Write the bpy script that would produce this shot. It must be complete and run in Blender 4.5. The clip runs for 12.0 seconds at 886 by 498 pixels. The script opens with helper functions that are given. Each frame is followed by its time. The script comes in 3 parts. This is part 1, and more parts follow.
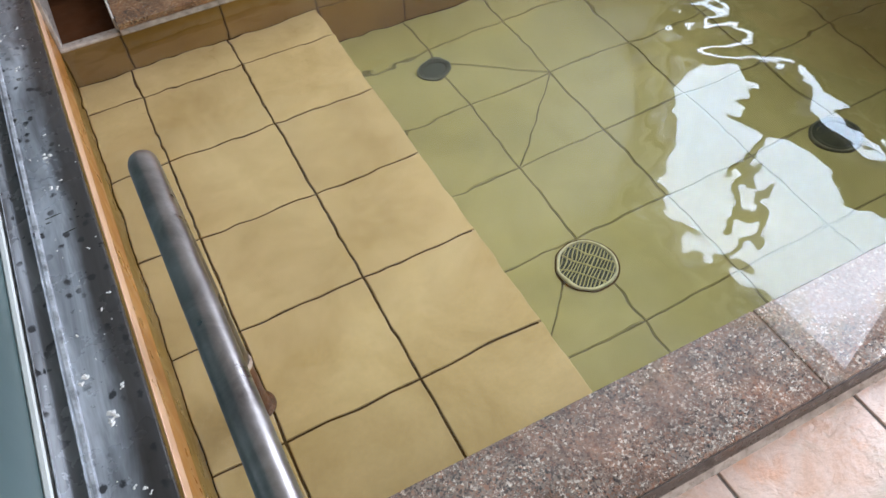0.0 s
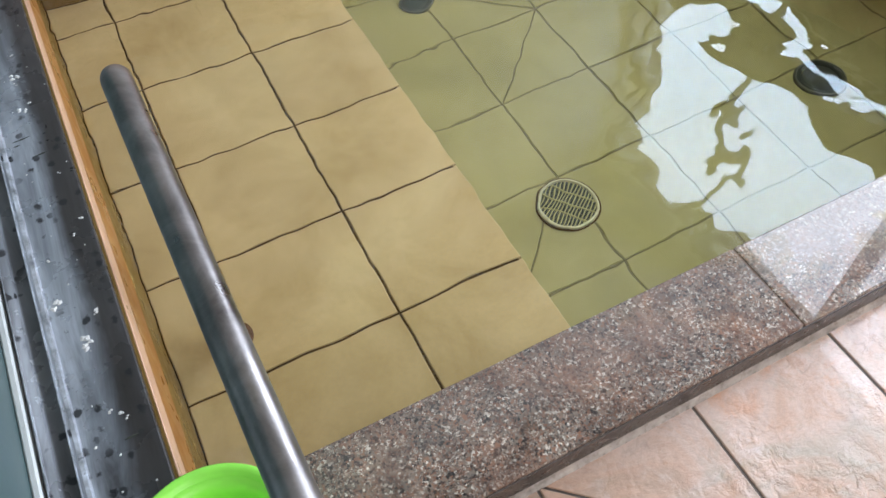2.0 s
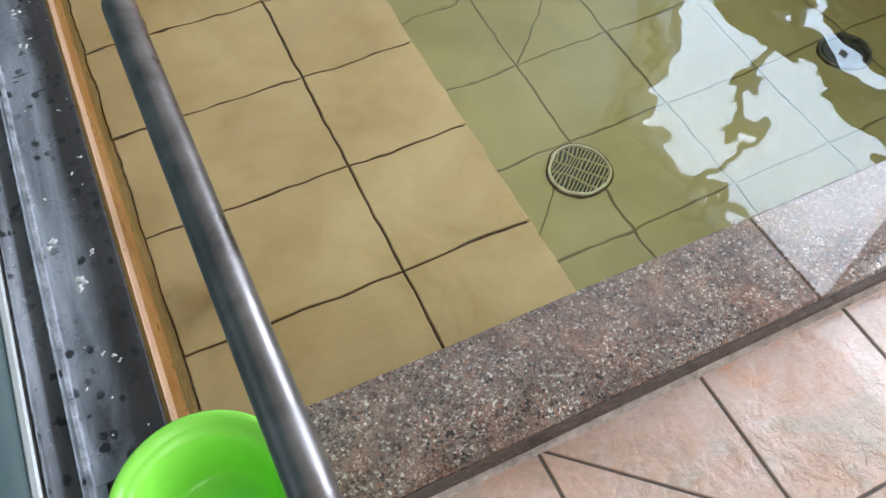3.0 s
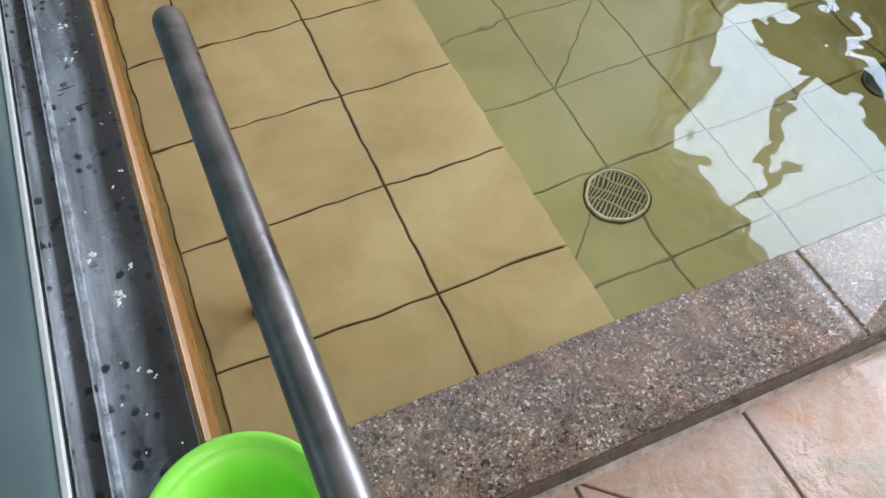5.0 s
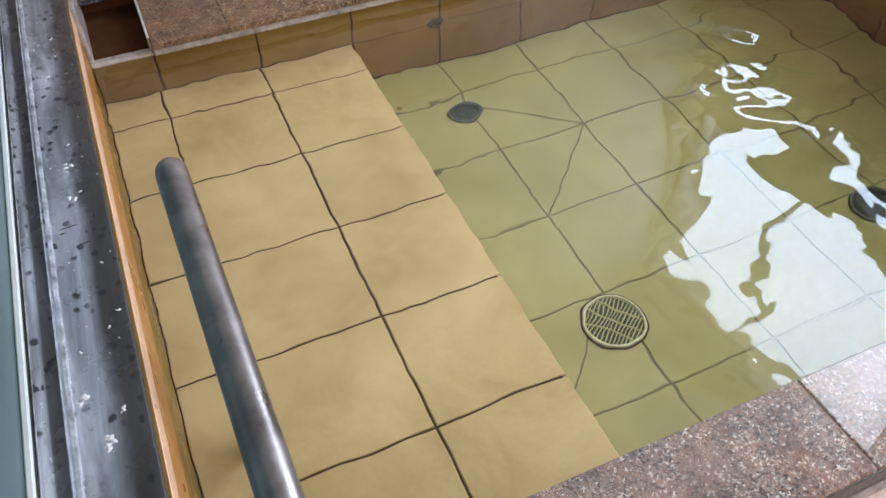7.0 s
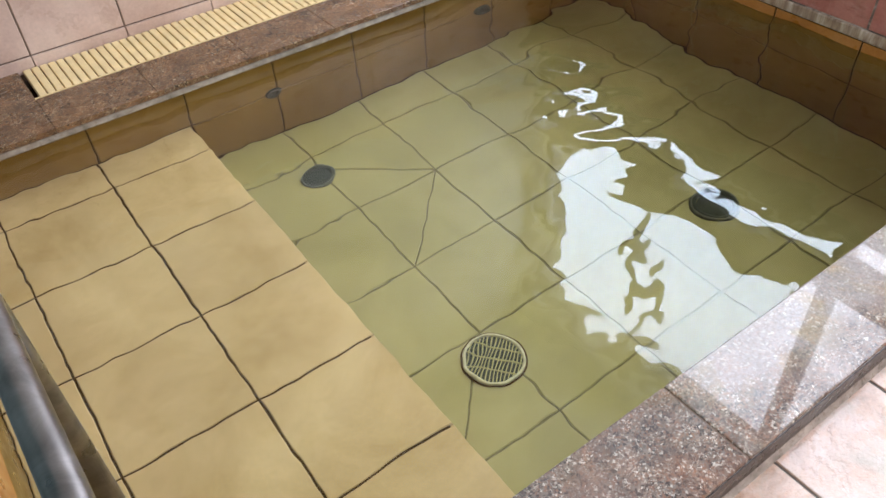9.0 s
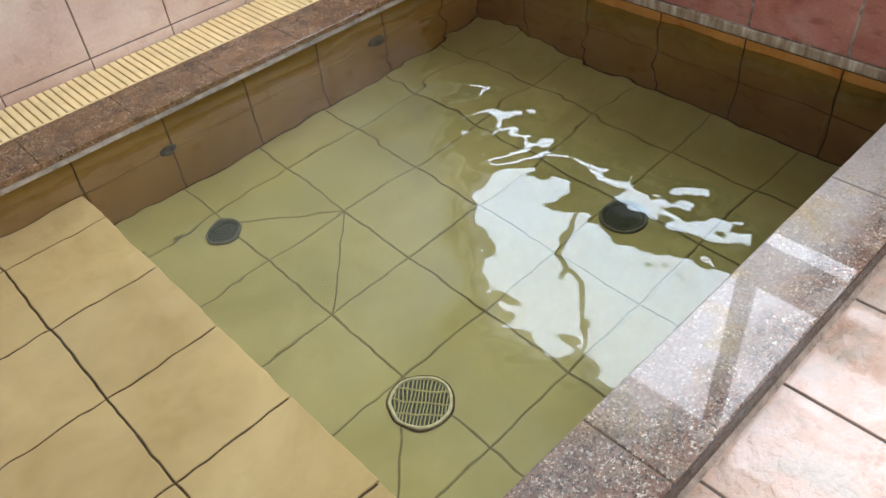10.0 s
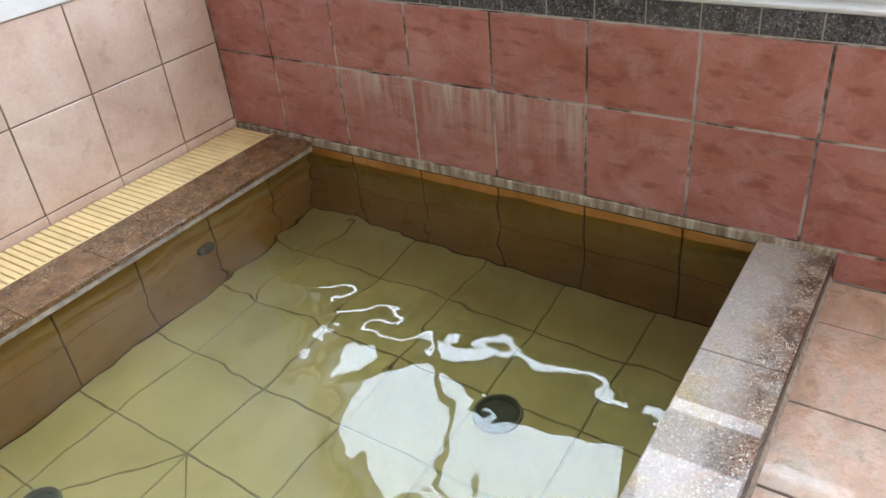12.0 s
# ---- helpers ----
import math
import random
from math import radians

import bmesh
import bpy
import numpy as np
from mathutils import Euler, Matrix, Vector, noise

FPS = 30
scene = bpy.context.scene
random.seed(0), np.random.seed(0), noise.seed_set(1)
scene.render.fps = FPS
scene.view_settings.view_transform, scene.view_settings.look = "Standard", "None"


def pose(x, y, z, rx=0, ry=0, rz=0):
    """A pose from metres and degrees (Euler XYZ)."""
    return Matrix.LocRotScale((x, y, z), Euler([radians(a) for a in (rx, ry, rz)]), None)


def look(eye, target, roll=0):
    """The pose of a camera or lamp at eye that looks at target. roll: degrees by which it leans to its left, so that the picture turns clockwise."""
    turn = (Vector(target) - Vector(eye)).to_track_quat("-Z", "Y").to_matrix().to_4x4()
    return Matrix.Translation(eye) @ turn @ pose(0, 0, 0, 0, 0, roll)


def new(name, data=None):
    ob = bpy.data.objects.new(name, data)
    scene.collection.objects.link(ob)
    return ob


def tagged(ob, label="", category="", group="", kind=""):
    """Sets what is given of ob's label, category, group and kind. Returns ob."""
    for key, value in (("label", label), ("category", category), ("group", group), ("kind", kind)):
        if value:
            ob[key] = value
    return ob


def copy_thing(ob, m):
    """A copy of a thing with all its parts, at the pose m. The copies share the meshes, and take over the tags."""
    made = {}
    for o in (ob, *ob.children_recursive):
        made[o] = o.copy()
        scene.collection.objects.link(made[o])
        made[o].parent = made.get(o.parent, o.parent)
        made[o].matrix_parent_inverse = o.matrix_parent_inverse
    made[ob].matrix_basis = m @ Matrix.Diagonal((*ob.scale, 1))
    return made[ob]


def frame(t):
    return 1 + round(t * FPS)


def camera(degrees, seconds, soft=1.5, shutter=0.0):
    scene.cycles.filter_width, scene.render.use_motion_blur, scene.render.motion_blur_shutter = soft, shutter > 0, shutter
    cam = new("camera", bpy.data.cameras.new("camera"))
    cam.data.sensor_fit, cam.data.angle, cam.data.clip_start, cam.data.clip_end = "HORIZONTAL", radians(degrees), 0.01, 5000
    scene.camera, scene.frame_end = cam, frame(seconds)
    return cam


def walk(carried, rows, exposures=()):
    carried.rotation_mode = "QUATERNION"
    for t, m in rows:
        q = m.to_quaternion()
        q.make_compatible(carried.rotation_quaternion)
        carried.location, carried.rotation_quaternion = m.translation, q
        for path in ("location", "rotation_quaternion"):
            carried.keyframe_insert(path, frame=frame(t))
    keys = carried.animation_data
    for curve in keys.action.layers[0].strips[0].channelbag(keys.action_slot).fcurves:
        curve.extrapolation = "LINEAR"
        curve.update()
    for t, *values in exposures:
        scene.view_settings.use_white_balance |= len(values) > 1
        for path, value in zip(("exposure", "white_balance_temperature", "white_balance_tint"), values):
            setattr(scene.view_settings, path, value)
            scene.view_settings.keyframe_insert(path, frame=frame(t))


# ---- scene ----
cam = camera(59.3, 12.0)
PATH = [
    (0, (-0.270, -0.810, 1.205), (0.142, 0.139, -0.015), -5.0),
    (0.5, (-0.270, -0.809, 1.207), (0.151, 0.127, -0.021), -4.4),
    (1, (-0.277, -0.811, 1.203), (0.156, 0.107, -0.033), -4.0),
    (1.5, (-0.278, -0.816, 1.186), (0.143, 0.070, -0.078), -3.2),
    (2, (-0.286, -0.816, 1.172), (0.130, 0.039, -0.115), -2.0),
    (2.5, (-0.291, -0.820, 1.138), (0.110, -0.002, -0.177), -0.5),
    (4.5, (-0.310, -0.796, 1.107), (0.068, 0.047, -0.200), 0.4),
    (5, (-0.313, -0.792, 1.109), (0.051, 0.079, -0.183), -0.7),
    (5.5, (-0.316, -0.784, 1.103), (0.017, 0.125, -0.170), -2.0),
    (6, (-0.318, -0.772, 1.112), (0.001, 0.169, -0.143), -1.7),
    (6.5, (-0.315, -0.762, 1.132), (0.057, 0.231, -0.066), -0.9),
    (8.5, (-0.237, -0.786, 1.142), (0.374, 0.217, 0.055), -3.7),
    (9, (-0.231, -0.780, 1.153), (0.432, 0.193, 0.069), -3.2),
    (9.5, (-0.186, -0.784, 1.164), (0.509, 0.173, 0.087), -5.3),
    (10, (-0.119, -0.773, 1.175), (0.645, 0.135, 0.102), -6.1),
    (10.5, (-0.068, -0.753, 1.192), (0.813, 0.110, 0.172), -5.3),
    (11, (0.012, -0.719, 1.171), (0.980, 0.145, 0.234), -3.9),
    (11.5, (0.058, -0.670, 1.188), (1.088, 0.173, 0.299), -4.2),
    (12, (0.092, -0.622, 1.188), (1.183, 0.167, 0.325), -5.8),
]
walk(cam, [(t, look(eye, aim, roll)) for t, eye, aim, roll in PATH],
     exposures=[(0, -0.31, 6800, 21), (1.5, -0.35, 6750, 20), (2.5, -0.50, 6700, 18), (4.4, -0.53, 6750, 20), (5, -0.51, 6750, 19), (5.5, -0.47, 6750, 20), (6.5, -0.33, 6750, 23),
                (8.5, -0.26, 6850, 23), (9.5, -0.36, 7050, 21), (10.5, -0.38, 7050, 19), (11, -0.27, 7100, 20), (12, -0.23, 7000, 18)])

# ---------------------------------------------------------------- world and light
world = bpy.data.worlds.new("overcast_sky")
scene.world = world
world.use_nodes = True
wn = world.node_tree.nodes
sky = wn.new("ShaderNodeTexSky")
sky.sky_type, sky.sun_disc = "NISHITA", False
sky.sun_elevation, sky.sun_rotation = radians(50), radians(70)
world.node_tree.links.new(sky.outputs[0], wn["Background"].inputs[0])
wn["Background"].inputs[1].default_value = 0.12

sun_data = bpy.data.lights.new("sun", "SUN")
sun_data.energy, sun_data.angle, sun_data.color = 0.6, radians(80), (1.0, 0.97, 0.92)
sun = new("sun", sun_data)
sun.matrix_world = look((4, 1.5, 5), (0, 0, 0))


def area_light(name, eye, target, w, h, power, color):
    d = bpy.data.lights.new(name, "AREA")
    d.shape, d.size, d.size_y, d.energy, d.color = "RECTANGLE", w, h, power, color
    ob = new(name, d)
    ob.matrix_world = look(eye, target)
    return ob


area_light("daylight_side_window", (2.28, 0.19, 1.455), (0.0, 0.19, 1.455), 2.98, 1.59, 212, (0.70, 0.87, 1.04))
# Unseen fill lamp behind the camera, added to brighten the red wall.
area_light("daylight_rear_opening", (0.5, -2.75, 1.35), (0.5, 0.0, 1.1), 3.0, 1.9, 66, (1.0, 0.95, 0.88))

# ---------------------------------------------------------------- plan
XL, XR = -0.452, 2.000       # side walls of the pool
YN, YF = -0.291, 1.344       # kerb and far rim
ZW = -0.045                  # water level
ZB, ZD = -0.281, -0.557      # bench and pool floor
ZF = -0.075                  # floor round the pool
BX = 0.3015                  # edge of the bench
YP = 1.702                   # pale tiled wall
KO = -0.4805                  # outer side of the kerb


# ---------------------------------------------------------------- material helpers
def material(name):
    m = bpy.data.materials.new(name)
    m.use_nodes = True
    t = m.node_tree
    return m, t, t.nodes["Principled BSDF"]


def node(t, kind, links=(), **values):
    n = t.nodes.new(kind)
    for k, v in values.items():
        n.inputs[k.replace("_", " ")].default_value = v
    for k, s in links:
        t.links.new(s, n.inputs[k])
    return n


def place(t, scale=(1, 1, 1)):
    g = t.nodes.new("ShaderNodeNewGeometry")
    m = t.nodes.new("ShaderNodeMapping")
    m.inputs["Scale"].default_value = scale
    t.links.new(g.outputs["Position"], m.inputs["Vector"])
    return m.outputs[0]


def ramp(t, fac, stops, mode="LINEAR"):
    r = t.nodes.new("ShaderNodeValToRGB")
    r.color_ramp.interpolation = mode
    e = r.color_ramp.elements
    while len(e) < len(stops):
        e.new(0.5)
    for el, (p, c) in zip(e, stops):
        el.position = p
        el.color = (*c, 1) if len(c) == 3 else c
    t.links.new(fac, r.inputs[0])
    return r.outputs[0]


def noise_tex(t, vec, scale, detail=4, rough=0.55, distort=0.0):
    n = node(t, "ShaderNodeTexNoise", [("Vector", vec)], Scale=scale, Detail=detail, Roughness=rough, Distortion=distort)
    return n.outputs[0]


def mix(t, a, b, fac, mode="MIX"):
    n = t.nodes.new("ShaderNodeMix")
    n.data_type, n.blend_type = "RGBA", mode
    for sock, v in ((n.inputs[0], fac), (n.inputs[6], a), (n.inputs[7], b)):
        if isinstance(v, (int, float)):
            sock.default_value = v
        elif isinstance(v, tuple):
            sock.default_value = (*v, 1)
        else:
            t.links.new(v, sock)
    return n.outputs[2]


def math_node(t, op, a, b=0.0, clamp=False):
    n = t.nodes.new("ShaderNodeMath")
    n.operation, n.use_clamp = op, clamp
    for sock, v in ((n.inputs[0], a), (n.inputs[1], b)):
        if isinstance(v, (int, float)):
            sock.default_value = v
        else:
            t.links.new(v, sock)
    return n.outputs[0]


def grey(a):
    return (a, a, a)


def bump(t, b, height, strength, distance):
    n = node(t, "ShaderNodeBump", [("Height", height)], Strength=strength, Distance=distance)
    t.links.new(n.outputs[0], b.inputs["Normal"])


def per_piece(t, color, amount):
    """Slight brightness change from piece to piece."""
    o = t.nodes.new("ShaderNodeObjectInfo")
    v = math_node(t, "MULTIPLY_ADD", o.outputs["Random"], amount)
    v.node.inputs[2].default_value = 1 - amount / 2
    c = t.nodes.new("ShaderNodeCombineColor")
    for i in range(3):
        t.links.new(v, c.inputs[i])
    return mix(t, color, c.outputs[0], 1.0, "MULTIPLY")


def stone_tile(name, dark, base, light, rough=(0.25, 0.45), vary=0.12, scale=5.0, relief=0.15, coat=0.0, patch=None, spec=0.5, speckle=0.55):
    """Glazed stone-look tile: two scales of mottling, grain and relief."""
    m, t, b = material(name)
    p = place(t)
    big = noise_tex(t, p, scale, 6, 0.6, 0.4)
    col = ramp(t, big, [(0.30, dark), (0.50, base), (0.72, light)])
    fine = noise_tex(t, p, 95, 4, 0.7)
    col = mix(t, col, ramp(t, fine, [(0.3, grey(0.82)), (0.7, grey(1.08))]), speckle, "MULTIPLY")
    if patch:
        pm = noise_tex(t, p, 3.1, 5, 0.6, 1.2)
        col = mix(t, col, patch, ramp(t, pm, [(0.52, grey(0)), (0.68, grey(0.8))]))
    col = per_piece(t, col, vary)
    t.links.new(col, b.inputs["Base Color"])
    t.links.new(ramp(t, noise_tex(t, p, 14, 3), [(0.35, grey(rough[0])), (0.65, grey(rough[1]))]), b.inputs["Roughness"])
    b.inputs["Coat Weight"].default_value = coat
    b.inputs["Coat Roughness"].default_value = 0.06
    b.inputs["Specular IOR Level"].default_value = spec
    h = mix(t, noise_tex(t, p, 26, 6, 0.65, 0.6), fine, 0.3)
    bump(t, b, h, relief, 0.004)
    return m


def granite(name, dark, mid, warm, light, grain=170, rough=(0.12, 0.4), blotch=0.5, coat=0.7, scale_dirt=0.0, spec=0.5):
    m, t, b = material(name)
    p = place(t)
    wob = node(t, "ShaderNodeTexNoise", [("Vector", p)], Scale=grain * 1.3, Detail=3.0)
    off = t.nodes.new("ShaderNodeVectorMath")
    off.operation = "SCALE"
    t.links.new(wob.outputs["Color"], off.inputs[0])
    off.inputs["Scale"].default_value = 2.6 / grain
    add = t.nodes.new("ShaderNodeVectorMath")
    add.operation = "ADD"
    t.links.new(p, add.inputs[0])
    t.links.new(off.outputs[0], add.inputs[1])
    grit = add.outputs[0]
    v = node(t, "ShaderNodeTexVoronoi", [("Vector", grit)], Scale=grain)
    sep = t.nodes.new("ShaderNodeSeparateColor")
    t.links.new(v.outputs["Color"], sep.inputs[0])
    c1 = ramp(t, sep.outputs[0], [(0.0, dark), (0.27, mid), (0.5, warm), (0.72, mid), (0.90, light)], "CONSTANT")
    v2 = node(t, "ShaderNodeTexVoronoi", [("Vector", grit)], Scale=grain * 2.1)
    sep2 = t.nodes.new("ShaderNodeSeparateColor")
    t.links.new(v2.outputs["Color"], sep2.inputs[0])
    c2 = ramp(t, sep2.outputs[1], [(0.0, dark), (0.3, warm), (0.6, mid), (0.88, light)], "CONSTANT")
    col = mix(t, c1, c2, ramp(t, noise_tex(t, p, 55, 3, 0.6), [(0.42, grey(0.08)), (0.60, grey(0.75))]))
    big = noise_tex(t, p, 7, 4, 0.6)
    col = mix(t, col, warm, math_node(t, "MULTIPLY", ramp(t, big, [(0.45, grey(0)), (0.7, grey(1))]), blotch))
    col = mix(t, col, ramp(t, noise_tex(t, p, 16, 5, 0.65), [(0.3, grey(0.42)), (0.5, grey(0.98)), (0.7, grey(1.5))]), 0.9, "MULTIPLY")
    if scale_dirt:
        mask = ramp(t, noise_tex(t, p, 6.5, 6, 0.62, 0.8), [(0.48, grey(0)), (0.62, grey(scale_dirt))])
        g = t.nodes.new("ShaderNodeNewGeometry")
        sx = t.nodes.new("ShaderNodeSeparateXYZ")
        t.links.new(g.outputs["Position"], sx.inputs[0])
        film = ramp(t, math_node(t, "MULTIPLY", sx.outputs[0], 0.5), [(0.27, grey(0.15)), (0.33, grey(0.6)), (0.95, grey(1.0))])
        wander = math_node(t, "MULTIPLY", noise_tex(t, p, 11, 5, 0.6, 0.7), 0.14)
        inner = ramp(t, math_node(t, "ADD", math_node(t, "ADD", sx.outputs[1], wander), 0.9), [(0.52, grey(0.0)), (0.60, grey(0.8))])
        speck = ramp(t, noise_tex(t, p, 120, 3, 0.6), [(0.35, grey(0.72)), (0.6, grey(1))])
        mask = math_node(t, "MULTIPLY", math_node(t, "MAXIMUM", mask, inner), speck)
        tint = mix(t, (0.48, 0.465, 0.44), (0.54, 0.43, 0.22), ramp(t, noise_tex(t, p, 4.2, 4, 0.6, 0.5), [(0.52, grey(0)), (0.64, grey(0.8))]))
        col = mix(t, col, tint, math_node(t, "MULTIPLY", mask, film, True))
    t.links.new(per_piece(t, col, 0.08), b.inputs["Base Color"])
    t.links.new(ramp(t, noise_tex(t, p, 9, 4), [(0.35, grey(rough[0])), (0.7, grey(rough[1]))]), b.inputs["Roughness"])
    b.inputs["Coat Weight"].default_value = coat
    t.links.new(ramp(t, noise_tex(t, p, 5, 5, 0.6), [(0.42, grey(0.004)), (0.66, grey(0.04))]), b.inputs["Coat Roughness"])
    b.inputs["Coat IOR"].default_value = 1.4
    b.inputs["Specular IOR Level"].default_value = spec
    bump(t, b, noise_tex(t, p, 60, 4, 0.6), 0.05, 0.002)
    return m


def plain(name, color, rough=0.5, metal=0.0, vary=0.25, scale=9.0, relief=0.05, spec=0.5):
    """Painted, cast or rubbed surface with soft wear."""
    m, t, b = material(name)
    p = place(t)
    n = noise_tex(t, p, scale, 6, 0.62)
    lo = tuple(c * (1 - vary) for c in color)
    hi = tuple(min(1, c * (1 + vary)) for c in color)
    t.links.new(ramp(t, n, [(0.3, lo), (0.7, hi)]), b.inputs["Base Color"])
    t.links.new(ramp(t, noise_tex(t, p, scale * 3, 4), [(0.3, grey(max(0.02, rough * 0.75))), (0.7, grey(min(1, rough * 1.25)))]), b.inputs["Roughness"])
    b.inputs["Metallic"].default_value = metal
    b.inputs["Specular IOR Level"].default_value = spec
    if relief:
        bump(t, b, noise_tex(t, p, scale * 12, 4, 0.6), relief, 0.002)
    return m


# ---------------------------------------------------------------- materials
M_BENCH = stone_tile("ochre_bench_tile", (0.50, 0.362, 0.178), (0.61, 0.455, 0.254), (0.71, 0.550, 0.325), vary=0.06, scale=4.2, relief=0.012, spec=0.06, speckle=0.25)
# Greener and darker than the bench: the deeper water's tint is painted in.
M_DEEP = stone_tile("depth_tinted_pool_tile", (0.315, 0.288, 0.128), (0.372, 0.340, 0.158), (0.430, 0.392, 0.196), vary=0.05, scale=3.4, relief=0.0, spec=0.06, speckle=0.12)
M_POOLWALL = stone_tile("rust_stained_wall_tile", (0.180, 0.107, 0.028), (0.236, 0.145, 0.042), (0.286, 0.186, 0.064), vary=0.08, scale=2.5, relief=0.012, spec=0.12, speckle=0.35)
M_RUSTBAND = stone_tile("orange_rust_stained_tile", (0.30, 0.115, 0.024), (0.40, 0.170, 0.040), (0.46, 0.225, 0.070), vary=0.08, scale=6, relief=0.03, spec=0.3)
M_GROUT_POOL = plain("dark_brown_grout", (0.078, 0.042, 0.011), 0.8, spec=0.1)
# Grout lightened towards olive to paint in the haze of deep water.
M_GROUT_DEEP = plain("depth_tinted_grout", (0.162, 0.140, 0.060), 0.8)
M_GROUT_WALL = plain("rusty_grout", (0.070, 0.042, 0.015), 0.8, spec=0.1)
M_PINK = stone_tile("pale_pink_wall_tile", (0.50, 0.350, 0.285), (0.60, 0.445, 0.370), (0.68, 0.545, 0.470), rough=(0.25, 0.4), vary=0.06, scale=4.5, relief=0.06)
M_GROUT_PALE = plain("grey_brown_grout", (0.16, 0.11, 0.08), 0.85)
M_GROUT_FLOOR = plain("dark_grey_floor_grout", (0.13, 0.11, 0.095), 0.8)
M_KERB = granite("pink_brown_granite", (0.006, 0.006, 0.006), (0.190, 0.150, 0.118), (0.225, 0.105, 0.060), (0.66, 0.60, 0.50), grain=255, blotch=0.55, rough=(0.4, 0.6), coat=0.75, scale_dirt=0.5, spec=0.2)
M_RIM = granite("brown_granite", (0.030, 0.018, 0.010), (0.165, 0.095, 0.050), (0.21, 0.095, 0.036), (0.42, 0.32, 0.20), grain=240, blotch=0.5, coat=0.25)
M_DARKGRANITE = granite("dark_grey_granite", (0.02, 0.02, 0.022), (0.10, 0.10, 0.11), (0.06, 0.06, 0.065), (0.30, 0.30, 0.32), grain=230, blotch=0.15, coat=0.2)
M_SEAL = plain("grey_sealant", (0.33, 0.29, 0.25), 0.3, vary=0.45, scale=28)
M_FACE = plain("dark_granite_side", (0.034, 0.027, 0.023), 0.3, vary=0.5, scale=25)
M_CAULK = plain("pale_sealant", (0.46, 0.43, 0.38), 0.5, scale=30)
M_SLAT = plain("cream_plastic", (0.86, 0.665, 0.345), 0.4, vary=0.10, scale=12)
# Rust tone taken down to paint in the shade of recess and channel.
M_VOID = plain("rusty_concrete_painted_shade", (0.060, 0.022, 0.008), 0.8, spec=0.08)
M_PLASTER = plain("pale_grey_paint", (0.60, 0.60, 0.585), 0.8, vary=0.07, spec=0.25)
M_CEIL = plain("grey_board", (0.42, 0.41, 0.38), 0.7, vary=0.06)
M_PEACH = plain("peach_glazed_edge", (0.72, 0.44, 0.28), 0.35, vary=0.12, scale=14)
M_FRAMEWHITE = plain("white_aluminium", (0.66, 0.70, 0.68), 0.35, vary=0.08)
M_LIP = plain("worn_aluminium_edge", (0.46, 0.50, 0.54), 0.35, metal=0.4, vary=0.6, scale=34)
M_GREEN = plain("bright_green_plastic", (0.30, 0.90, 0.105), 0.16, vary=0.04, relief=0.0)
M_LIME = plain("white_lime", (0.78, 0.78, 0.75), 0.6)
M_DRAIN_RING = plain("dull_brass", (0.52, 0.50, 0.33), 0.4, metal=0.2, scale=40)
M_DRAIN_BAR = plain("tarnished_brass", (0.34, 0.31, 0.13), 0.45, metal=0.3, scale=40)
M_COLLAR = plain("dull_grey_plastic", (0.10, 0.105, 0.075), 0.6, scale=40)
M_BLACK = plain("black_rubber", (0.052, 0.058, 0.044), 0.8, spec=0.1)
M_RUST = plain("rusted_steel", (0.12, 0.045, 0.018), 0.6, vary=0.4, scale=60, relief=0.3)


def red_tile():
    """Brick-red tile with white lime runs below the first joint."""
    m, t, b = material("brick_red_wall_tile")
    p = place(t)
    big = noise_tex(t, p, 6, 6, 0.65, 0.5)
    col = ramp(t, big, [(0.30, (0.345, 0.110, 0.083)), (0.5, (0.43, 0.158, 0.126)), (0.72, (0.50, 0.215, 0.180))])
    smear = noise_tex(t, place(t, (1, 9, 26)), 1.0, 5, 0.6)
    col = mix(t, col, (0.24, 0.062, 0.036), ramp(t, smear, [(0.54, grey(0)), (0.63, grey(0.55))]))
    chalk = noise_tex(t, place(t, (1, 7, 12)), 1.0, 6, 0.68, 0.8)
    col = mix(t, col, (0.50, 0.27, 0.24), ramp(t, chalk, [(0.50, grey(0)), (0.64, grey(0.55))]))
    fine = noise_tex(t, p, 110, 4, 0.7)
    col = mix(t, col, ramp(t, fine, [(0.3, grey(0.8)), (0.7, grey(1.1))]), 0.6, "MULTIPLY")
    runs = noise_tex(t, place(t, (1, 21, 1.7)), 1.0, 7, 0.7, 0.35)
    g = t.nodes.new("ShaderNodeNewGeometry")
    sep = t.nodes.new("ShaderNodeSeparateXYZ")
    t.links.new(g.outputs["Position"], sep.inputs[0])
    zone = math_node(t, "MULTIPLY",
                     ramp(t, math_node(t, "MULTIPLY", sep.outputs[1], 0.8), [(0.165, grey(0)), (0.19, grey(1)), (0.90, grey(1)), (0.94, grey(0.1))]),
                     ramp(t, sep.outputs[2], [(0.10, grey(0.12)), (0.20, grey(0.5)), (0.304, grey(1)), (0.312, grey(0))]))
    col = mix(t, col, (0.56, 0.45, 0.38), math_node(t, "MULTIPLY", ramp(t, runs, [(0.42, grey(0.06)), (0.52, grey(0.45)), (0.62, grey(1.0))]), zone))
    col = per_piece(t, col, 0.10)
    t.links.new(col, b.inputs["Base Color"])
    t.links.new(ramp(t, noise_tex(t, p, 12, 3), [(0.35, grey(0.3)), (0.65, grey(0.5))]), b.inputs["Roughness"])
    bump(t, b, mix(t, noise_tex(t, p, 30, 6, 0.65), fine, 0.3), 0.12, 0.004)
    return m


